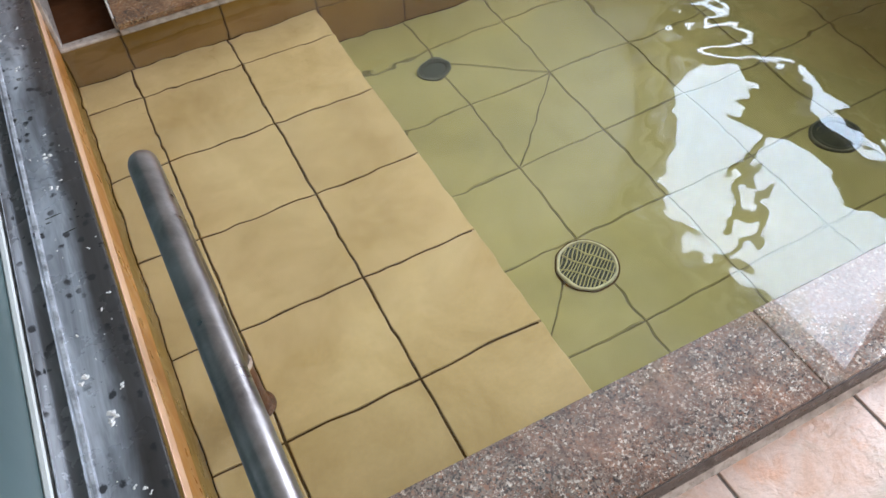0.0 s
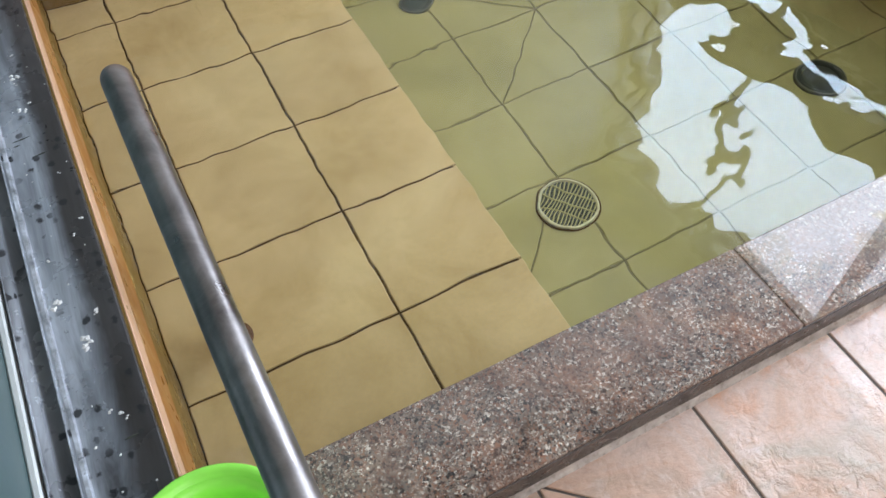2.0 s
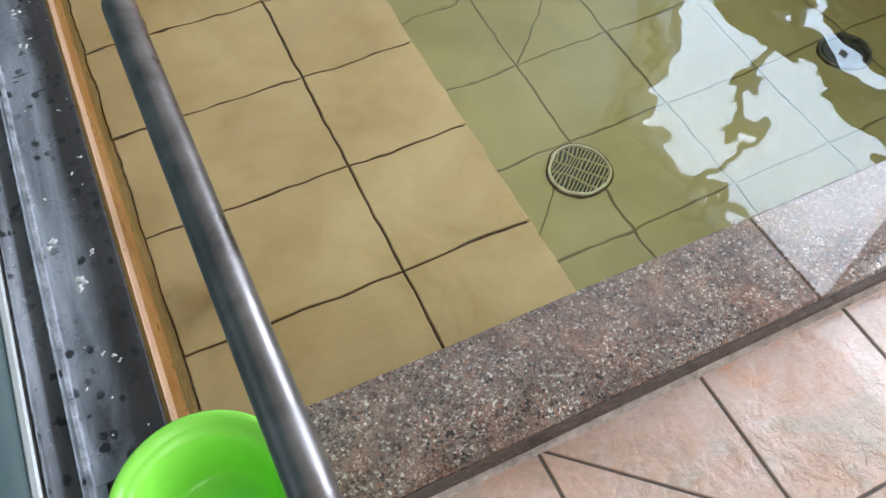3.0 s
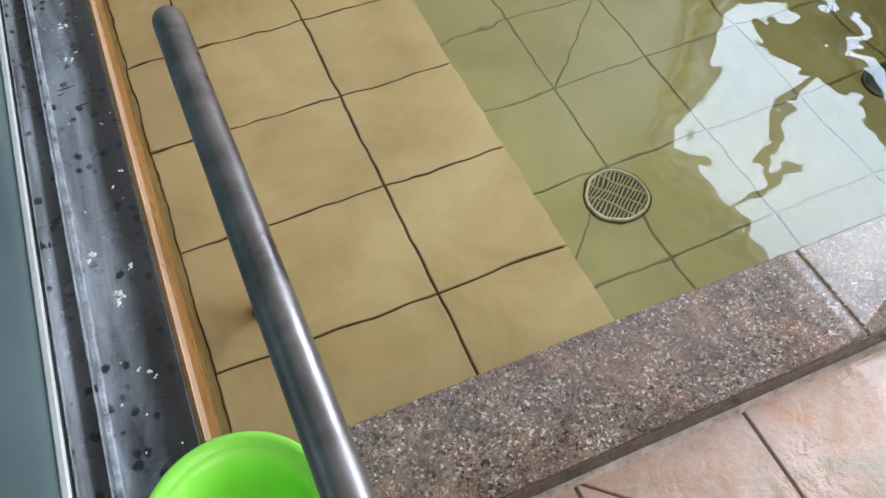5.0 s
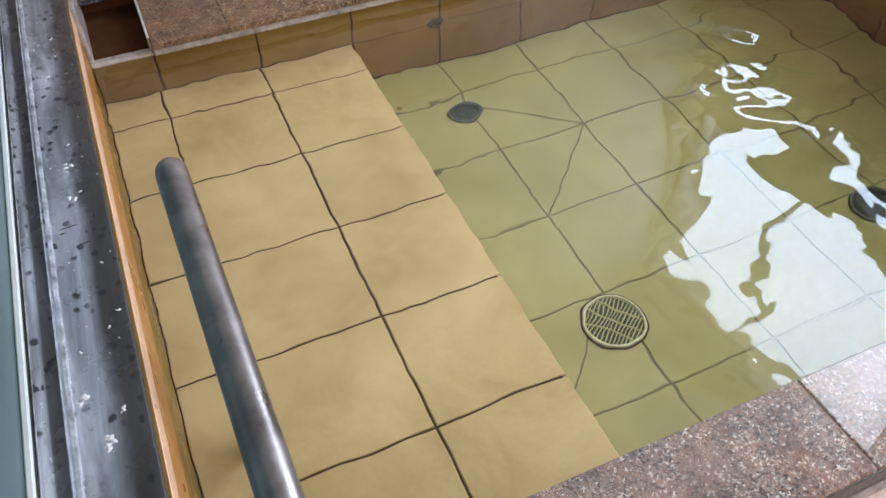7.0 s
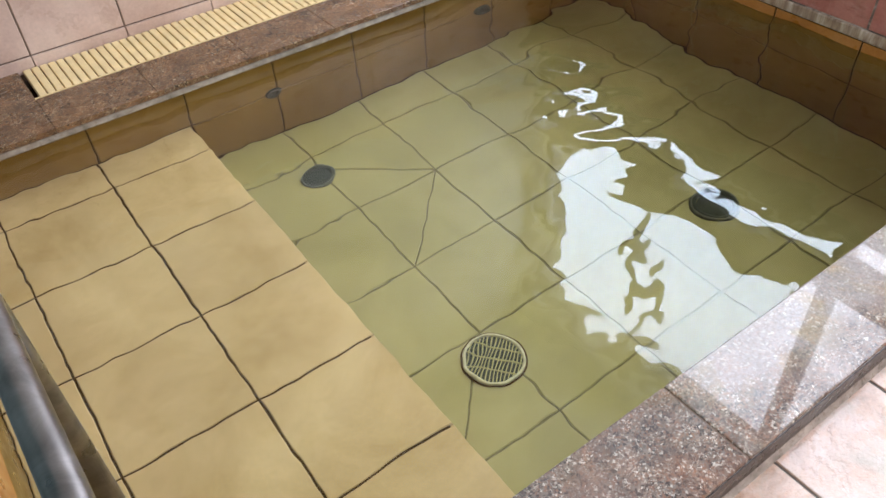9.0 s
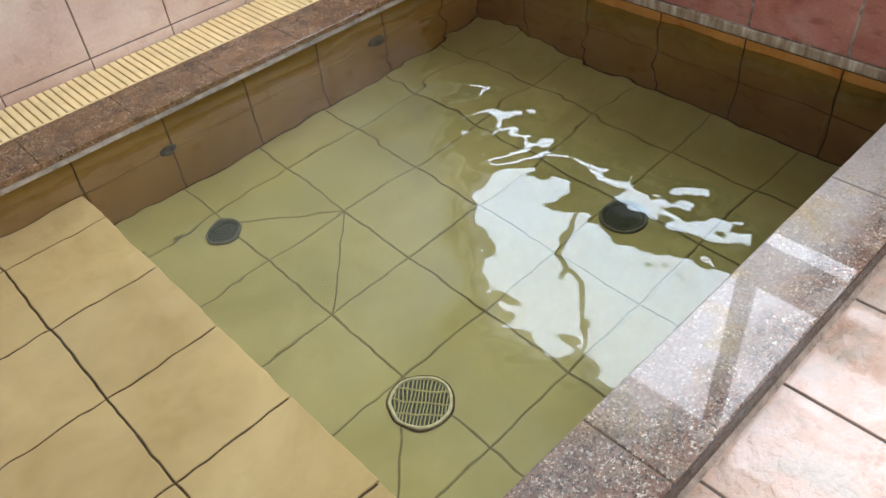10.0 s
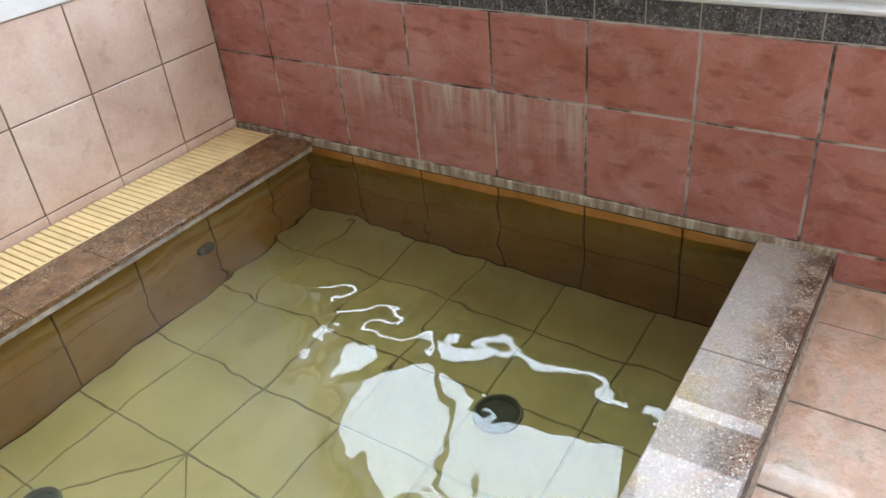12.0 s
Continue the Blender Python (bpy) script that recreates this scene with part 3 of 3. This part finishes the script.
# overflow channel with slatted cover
structure("overflow_channel", box(-0.063, XR, 1.502, YP - 0.004, -0.09, -0.06), M_VOID, "overflow channel under the grating, shade painted in", "channel")
structure("channel_edge", box(-0.064, XR, 1.4985, 1.5015, -0.05, 0.006), M_SLAT, "cream edge strip of the channel", "trim")
grate = tagged(new("channel_grate"), "cream plastic slatted overflow grating", "grating")
PITCH = 0.0248
slat_me = mesh_from(box(-0.0106, 0.0106, 1.5025, YP - 0.010, -0.016, 0.006, 0.0022), "slat", M_SLAT)
k = 0
while -0.038 + k * PITCH < XR - 0.018:
    s = new("slat", slat_me)
    s.parent = grate
    s.matrix_basis = Matrix.Translation((-0.038 + k * PITCH, 0, random.uniform(-0.0007, 0.0007)))
    k += 1
for y in (1.545, 1.655):
    part("rod", tube([(-0.045, y, -0.012), (XR - 0.01, y, -0.012)], 0.0035, 8), M_SLAT, grate)

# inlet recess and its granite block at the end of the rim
structure("inlet_recess", box(XL, -0.2785, YF + 0.004, 1.70, -0.12, -0.0435), M_VOID, "rusty floor of the inlet recess, shade painted in", "recess")
structure("inlet_cheek", box(-0.2860, -0.2790, YF + 0.004, 1.64, -0.047, 0.005, 0.002), M_CAULK, "pale stone edge of the inlet recess", "trim")
structure("inlet_jamb", box(XL, XL + 0.014, YF + 0.002, 1.64, -0.05, 0.121, 0.003), M_SEAL, "pale stone edge of the inlet recess", "trim")
block = tagged(new("inlet_block"), "grey granite block over a dark water inlet", "stone block")
part("cap", box(-0.616, -0.278, 1.60, YP - 0.006, 0.010, 0.17, 0.004), M_DARKGRANITE, block)
part("foot", box(-0.616, XL - 0.001, 1.602, YP - 0.006, ZS + 0.001, 0.15), M_DARKGRANITE, block)
structure("inlet_back", box(XL, -0.278, 1.66, 1.70, -0.05, 0.009), M_VOID, "back of the inlet recess, shade painted in", "recess")

# ---------------------------------------------------------------- floor round the pool
floor = structure("floor", box(-1.0, WR, -2.85, KO, ZF - 0.1, ZF - SINK), M_GROUT_FLOOR, "peach slate-look floor tiles, wet", "floor")
structure("ground", box(-30, 30, -30, 30, -0.9, -0.8), M_CEIL, "plain ground outside the bath house", "ground")

# ---------------------------------------------------------------- water surface
def water_height(x, y):
    w = min(1.0, max(0.12, 0.10 + 0.38 * y / 1.3 + 0.55 * (x - 0.2) / 1.5))
    shoal = min(1.0, max(0.0, (0.50 - x) / 0.3)) * (0.75 + 0.45 * max(0.0, y))
    h = noise.noise(Vector((x * 4.0 + 3.1, y * 5.8, 0.3))) * 0.0076 * w
    h += noise.noise(Vector((x * 11.0, y * 15.0 + 7.0, 1.7))) * 0.00105 * (0.95 - 0.25 * w + 0.6 * shoal)
    h += noise.noise(Vector((x * 29.0 + 1.0, y * 33.0, 4.2))) * 0.00042 * (0.6 - 0.35 * w + 0.7 * shoal)
    # livelier water towards the far corner
    far = min(1.0, max(0.0, (x - 0.75) / 0.5)) * min(1.0, max(0.0, (y - 0.15) / 0.3))
    h += noise.noise(Vector((x * 8.0 + 9.0, y * 11.0 + 1.0, 6.3))) * 0.0039 * far
    h += noise.noise(Vector((x * 17.0 + 2.0, y * 22.0 + 4.0, 2.9))) * 0.0010 * far
    # swirl over the suction outlet
    swirl = math.exp(-(math.hypot(x - 1.45, (y - 0.33) * 1.2) / 0.28) ** 2)
    h += noise.noise(Vector((x * 7.0 + 5.0, y * 8.5 + 2.0, 8.1))) * 0.0036 * swirl
    return h


def water_sheet():
    nx, ny = 560, 380
    x0, x1, y0, y1 = XL + 0.0005, XR - 0.0005, YN + 0.0005, YF - 0.0005
    xs = [x0 + (x1 - x0) * i / nx for i in range(nx + 1)]
    ys = [y0 + (y1 - y0) * j / ny for j in range(ny + 1)]
    me = bpy.data.meshes.new("water")
    row = nx + 1
    me.from_pydata([(x, y, ZW + water_height(x, y)) for y in ys for x in xs], [],
                   [(j * row + i, j * row + i + 1, j * row + i + 1 + row, j * row + i + row) for j in range(ny) for i in range(nx)])
    me.materials.append(M_WATER)
    me.polygons.foreach_set("use_smooth", [True] * len(me.polygons))
    return me


water = tagged(new("water", water_sheet()), "clear yellowish rippled bath water", "water", "", "structure")
water.visible_shadow = False

# ---------------------------------------------------------------- handrail
def arc(c, a0, a1, r, n=10):
    """Quarter bend in the y-z plane."""
    return [(c[0], c[1] + r * math.cos(radians(a0 + (a1 - a0) * i / n)), c[2] + r * math.sin(radians(a0 + (a1 - a0) * i / n))) for i in range(n + 1)]


HX, HZ, HY, HR = -0.315, 0.505, 0.100, 0.0203
rail = tagged(new("handrail"), "wet stainless steel tube handrail standing in the pool", "handrail")
pts = [(HX, HY, ZB + 0.01)] + arc((HX, HY - 0.05, HZ - 0.05), 0, 90, 0.05) + arc((HX, -0.585, HZ - 0.05), 90, 180, 0.05) + [(HX, -0.635, ZF + 0.005)]
pts = [(x + (HY - y) * 0.0142, y, z) for x, y, z in pts]
part("bar", tube(pts, HR), M_STEEL, rail, smooth=True)
foot = part("foot", lathe([(0.0, 0.0), (0.034, 0.0), (0.034, 0.006), (0.025, 0.010), (0.0212, 0.02), (0.0208, ZW - ZB - 0.006), (0.0, ZW - ZB - 0.006)], 28, (HX, HY, ZB + 0.0005)), M_RUST, rail, "rust-brown submerged foot")
part("scale_ring", lathe([(0.0198, -0.008), (0.0235, -0.005), (0.0245, 0.002), (0.0225, 0.008), (0.0198, 0.010), (0.0198, -0.008)], 28, (HX, HY, ZW)), M_CRUST, foot, "crust of lime at the water line")
part("flange", lathe([(0.0, 0.0), (0.045, 0.0), (0.045, 0.006), (0.024, 0.010), (0.024, 0.03), (0.0, 0.03)], 28, (HX + 0.0104, -0.635, ZF + 0.0005)), M_STEEL, rail)

# ---------------------------------------------------------------- green basin on the kerb
bowl = tagged(new("basin"), "bright green plastic wash basin on the granite kerb", "basin")
BC = (-0.433, -0.434, 0.0)
prof_out = [(0.0, 0.004), (0.064, 0.004), (0.067, 0.0005), (0.072, 0.0005), (0.075, 0.008), (0.082, 0.075), (0.090, 0.130), (0.099, 0.150), (0.108, 0.158)]
prof_in = [(0.105, 0.158), (0.096, 0.152), (0.089, 0.138), (0.084, 0.112), (0.076, 0.082), (0.066, 0.068), (0.050, 0.0625), (0.0, 0.0625)]
part("body", lathe(prof_out + prof_in, 72, BC), M_GREEN, bowl, smooth=True)
part("rim", lathe([(0.104, 0.1575), (0.108, 0.1575), (0.116, 0.162), (0.1185, 0.163), (0.1195, 0.166), (0.117, 0.168), (0.109, 0.1645), (0.104, 0.1575)], 72, BC), M_GREEN, bowl, smooth=True)

# ---------------------------------------------------------------- drains and jets
def floor_drain(x, y, r):
    d = tagged(new("floor_drain"), "round brass floor drain with slotted grate", "drain")
    d.location = (x, y, ZD + 0.0012)
    part("ring", lathe([(r * 0.885, 0.0), (r * 0.885, 0.006), (r * 0.91, 0.0085), (r * 0.965, 0.0085), (r * 0.985, 0.005), (r * 0.985, 0.0), (r * 0.885, 0.0)], 44), M_DRAIN_RING, d, smooth=True)
    # Flat dark ring that paints the shadow in the gap round the drain.
    part("joint", lathe([(r * 0.99, 0.0), (r * 0.99, 0.0008), (r * 1.05, 0.0008), (r * 1.05, 0.0), (r * 0.99, 0.0)], 44), M_GROUT_POOL, d, "gap round the drain, its shadow painted as a dark ring")
    cup = part("grate", lathe([(0, 0.0006), (r * 0.88, 0.0006), (r * 0.88, 0.002), (0, 0.002)], 36), M_BLACK, d)
    n = 15
    for i in range(n):
        yy = -r * 0.80 + 1.60 * r * i / (n - 1)
        half = math.sqrt(max(0.0001, (r * 0.875) ** 2 - yy * yy))
        part("bar", box(-half, half, yy - r * 0.017, yy + r * 0.017, 0.002, 0.006), M_DRAIN_BAR, cup)
    for xx in (-0.44 * r, 0, 0.44 * r):
        half = math.sqrt((r * 0.875) ** 2 - xx * xx)
        part("cross_bar", box(xx - r * 0.018, xx + r * 0.018, -half, half, 0.0022, 0.0064), M_DRAIN_BAR, cup)
    d.rotation_euler = (0, 0, radians(38))
    return d


floor_drain(0.566, 0.187, 0.081)


def suction(x, y, r):
    d = tagged(new("suction_outlet"), "round black suction outlet in the pool floor", "outlet")
    part("flange", lathe([(r * 0.74, 0.0), (r * 0.74, 0.007), (r * 0.92, 0.009), (r, 0.004), (r, 0.0), (r * 0.74, 0.0)], 36, (x, y, ZD + 0.0012)), M_BLACK, d, smooth=True)
    part("collar", lathe([(r * 0.93, 0.0), (r * 0.93, 0.0105), (r * 1.02, 0.0095), (r * 1.06, 0.0), (r * 0.93, 0.0)], 36, (x, y, ZD + 0.0011)), M_COLLAR, d, "dull grey collar", smooth=True)
    part("cup", lathe([(0, 0.0), (r * 0.73, 0.0), (r * 0.73, 0.0015), (0, 0.0015)], 30, (x, y, ZD + 0.0012)), M_BLACK, d)


suction(0.570, 1.073, 0.056)
suction(1.413, 0.208, 0.068)

jet = tagged(new("water_jet"), "dark round jet nozzle in the pool wall", "jet")
part("collar", lathe([(0.012, 0.0), (0.012, 0.010), (0.024, 0.012), (0.030, 0.004), (0.030, 0.0), (0.012, 0.0)], 28), M_BLACK, jet, smooth=True)
part("throat", lathe([(0, 0.0), (0.0115, 0.0), (0.0115, 0.004), (0, 0.004)], 20), M_BLACK, jet)
tagged(jet, group="jets in the pool wall")
jet.matrix_basis = pose(0.588, YF - 0.0005, -0.277, 90)
copy_thing(jet, pose(1.449, YF - 0.0005, -0.277, 90))

# ---------------------------------------------------------------- lime flakes on the sill
def flakes():
    bm = bmesh.new()
    rng = random.Random(4)
    spots = [(-0.513, 0.662, 7), (-0.513, 0.553, 6), (-0.516, -0.028, 8), (-0.543, 0.067, 6), (-0.490, 0.03, 4), (-0.487, 0.20, 3), (-0.472, 0.23, 3), (-0.497, -0.17, 3), (-0.526, 1.02, 5), (-0.507, 1.2, 4)]
    spots += [(rng.uniform(-0.553, -0.462), rng.uniform(-0.30, 1.3), rng.choice((1, 1, 2))) for _ in range(46)]
    for x, y, size in spots:
        for _ in range(1 + size // 2):
            cx, cy, r = x + rng.uniform(-1, 1) * 0.0012 * size, y + rng.uniform(-1, 1) * 0.0016 * size, rng.uniform(0.0007, 0.0011) * (1 + size * 0.55)
            n = 9
            low = [bm.verts.new((cx + r * f * math.cos(6.283 * i / n), cy + r * f * math.sin(6.283 * i / n), ZS + 0.0002)) for i, f in enumerate(rng.uniform(0.6, 1.4) for _ in range(n))]
            top = bm.verts.new((cx, cy, ZS + 0.0006 + r * 0.35))
            for i in range(n):
                bm.faces.new((low[i], low[(i + 1) % n], top))
            bm.faces.new(low[::-1])
    return bm


tagged(part("lime_flakes", flakes(), M_LIME), "white lime flakes spattered on the dark sill", "lime flakes", "", "stuff")

# ---------------------------------------------------------------- dark granite trim on the red wall
trim = tagged(new("granite_trim"), "dark grey granite trim tiles with white joints", "trim", "", "structure")
m_red = axes((XR, 0, 0), (0, -1, 0), (0, 0, 1))
part("bed", box(XR + 0.003, WR + 0.03, -2.8, YP, 0.5525, 0.620), M_CAULK, trim)
for a, b in zip(ts := seams(-YP, 2.8, 0.0823, 0.139), ts[1:]):
    lay_tile(trim, rect(a, b, 0.5535, 0.620), m_red, TH, M_DARKGRANITE, gap=0.002)

# ---------------------------------------------------------------- tiles, piece by piece
up = Matrix.Translation
# bench
lay_grid(shell_bench, seams(XL, BX, 0.0045, 0.3), seams(YN, YF, 0.0, 0.3), up((0, 0, ZB)), TH, M_BENCH)
# riser of the bench
lay_grid(shell_bench, seams(YN, YF, 0.253, 0.3), [ZD, ZB - TH - 0.001], axes((BX, 0, 0), (0, 1, 0), (0, 0, 1)), TH, M_BENCH)
# pool floor with the cuts towards the drains
DX, DY = seams(BX, XR, 0.5913, 0.2904), seams(YN, YF, 0.2756, 0.2969)
GX, GY = 0.5913, 0.2756
cut = {(1, 3), (1, 4), (0, 1)}
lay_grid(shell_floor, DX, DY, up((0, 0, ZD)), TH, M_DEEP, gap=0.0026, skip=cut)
HX1, HY1, HY2, HY3 = GX + 0.2904, GY + 0.2969, GY + 0.5938, GY + 0.8907
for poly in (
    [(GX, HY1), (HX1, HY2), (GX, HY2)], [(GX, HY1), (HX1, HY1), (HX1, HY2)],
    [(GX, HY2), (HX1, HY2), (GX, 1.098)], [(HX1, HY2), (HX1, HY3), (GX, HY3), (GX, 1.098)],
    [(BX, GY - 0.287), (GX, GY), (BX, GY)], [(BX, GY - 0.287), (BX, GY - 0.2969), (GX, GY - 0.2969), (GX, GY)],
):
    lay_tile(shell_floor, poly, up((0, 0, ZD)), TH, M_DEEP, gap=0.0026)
# pool walls
m_far = axes((0, YF, 0), (1, 0, 0), (0, 0, 1))
for a, b in zip(fx := seams(XL, XR, 0.0125, 0.2955), fx[1:]):
    lay_tile(wall_far, rect(a, b, -0.285, -0.045), m_far, TH, M_POOLWALL)
    lay_tile(wall_far, rect(a, b, ZD, -0.285), m_far, TH, M_POOLWALL)
m_near = axes((0, YN, 0), (-1, 0, 0), (0, 0, 1))
lay_grid(wall_near, seams(-XR, -XL, 0.05, 0.3), [ZD, -0.27, -0.0715], m_near, TH, M_POOLWALL)
east = seams(-YF + 0.001, -YN, -0.2144, 0.3022)
lay_grid(wall_red, east, [ZD, -0.285, -0.049], m_red, TH, M_POOLWALL)
for a, b in zip(east, east[1:]):
    lay_tile(wall_red, rect(a, b, -0.0535, -0.016), m_red, TH, M_RUSTBAND)
structure("lime_band", box(XR - 0.003, XR + 0.009, KO, YP - 0.005, -0.014, 0.018, 0.003), M_CRUST, "crusted lime band along the water line", "trim")
# red wall
RY = seams(-YP + 0.001, 2.8, -0.2144, 0.3022)
for a, b in zip(RY, RY[1:]):
    lay_tile(wall_red, rect(a, b, 0.0195, 0.3115), m_red, TH, M_RED, gap=0.0040)
    lay_tile(wall_red, rect(a, b, 0.3115, 0.552), m_red, TH, M_RED, gap=0.0040)
for a, b in zip(rl := seams(-KO + 0.003, 2.8, -0.2144, 0.3022), rl[1:]):
    lay_tile(wall_red, rect(a, b, ZF, 0.0165), m_red, TH, M_RED)
# pale pink wall
m_pink = axes((0, YP, 0), (1, 0, 0), (0, 0, 1))
lay_grid(wall_pink, seams(-0.66, XR, 1.1617, 0.2925), [0.0372, 0.3392, 0.632], m_pink, TH, M_PINK, gap=0.0024)
# floor; the strip along the kerb is cut, one tile along its diagonal
FX = [-0.59, -0.285, 0.028, 0.339, 0.647, 0.936, 1.237, 1.501, 1.811, XR]
FY = [-2.84, -2.563, -2.263, -1.963, -1.663, -1.363, -1.063, -0.763, KO]
for i, (a, b) in enumerate(zip(FX, FX[1:])):
    for c, d in zip(FY, FY[1:]):
        if abs(a - 0.028) < 0.01 and d == KO:
            lay_tile(floor, [(a, c), (b, c), (a, d)], up((0, 0, ZF)), TH, M_FLOOR)
            lay_tile(floor, [(b, c), (b, d), (a, d)], up((0, 0, ZF)), TH, M_FLOOR)
        else:
            lay_tile(floor, rect(a, b, c, d), up((0, 0, ZF)), TH, M_FLOOR)

# ---------------------------------------------------------------- scuffs on the sill, crack lines in the glazed edge
def scuffs():
    bm = bmesh.new()
    rng = random.Random(8)
    for x, y, length, turn in ((-0.529, 0.476, 0.034, 12), (-0.540, 0.462, 0.012, 8), (-0.506, 0.42, 0.026, 15), (-0.492, -0.21, 0.020, 5), (-0.521, 0.84, 0.016, -10)):
        n, a = 7, radians(turn)
        rows = []
        for i in range(n):
            u, w = (i / (n - 1) - 0.5) * length, 0.0022 * math.sin(math.pi * (i + 0.5) / n) * rng.uniform(0.6, 1.2)
            c = (x + u * math.cos(a), y + u * math.sin(a) * 0.4)
            rows.append([bm.verts.new((c[0], c[1] + k * w, ZS + 0.0003 + (0.0003 if k == 0 else 0))) for k in (-1, 0, 1)])
        for p, q in zip(rows, rows[1:]):
            for k in (0, 1):
                bm.faces.new((p[k], q[k], q[k + 1], p[k + 1]))
    return bm


tagged(new("scuff_marks", mesh_from(scuffs(), "scuff_marks", M_BLACK, False, False)), "short black scuff marks on the dark sill", "scuffs", "", "stuff")
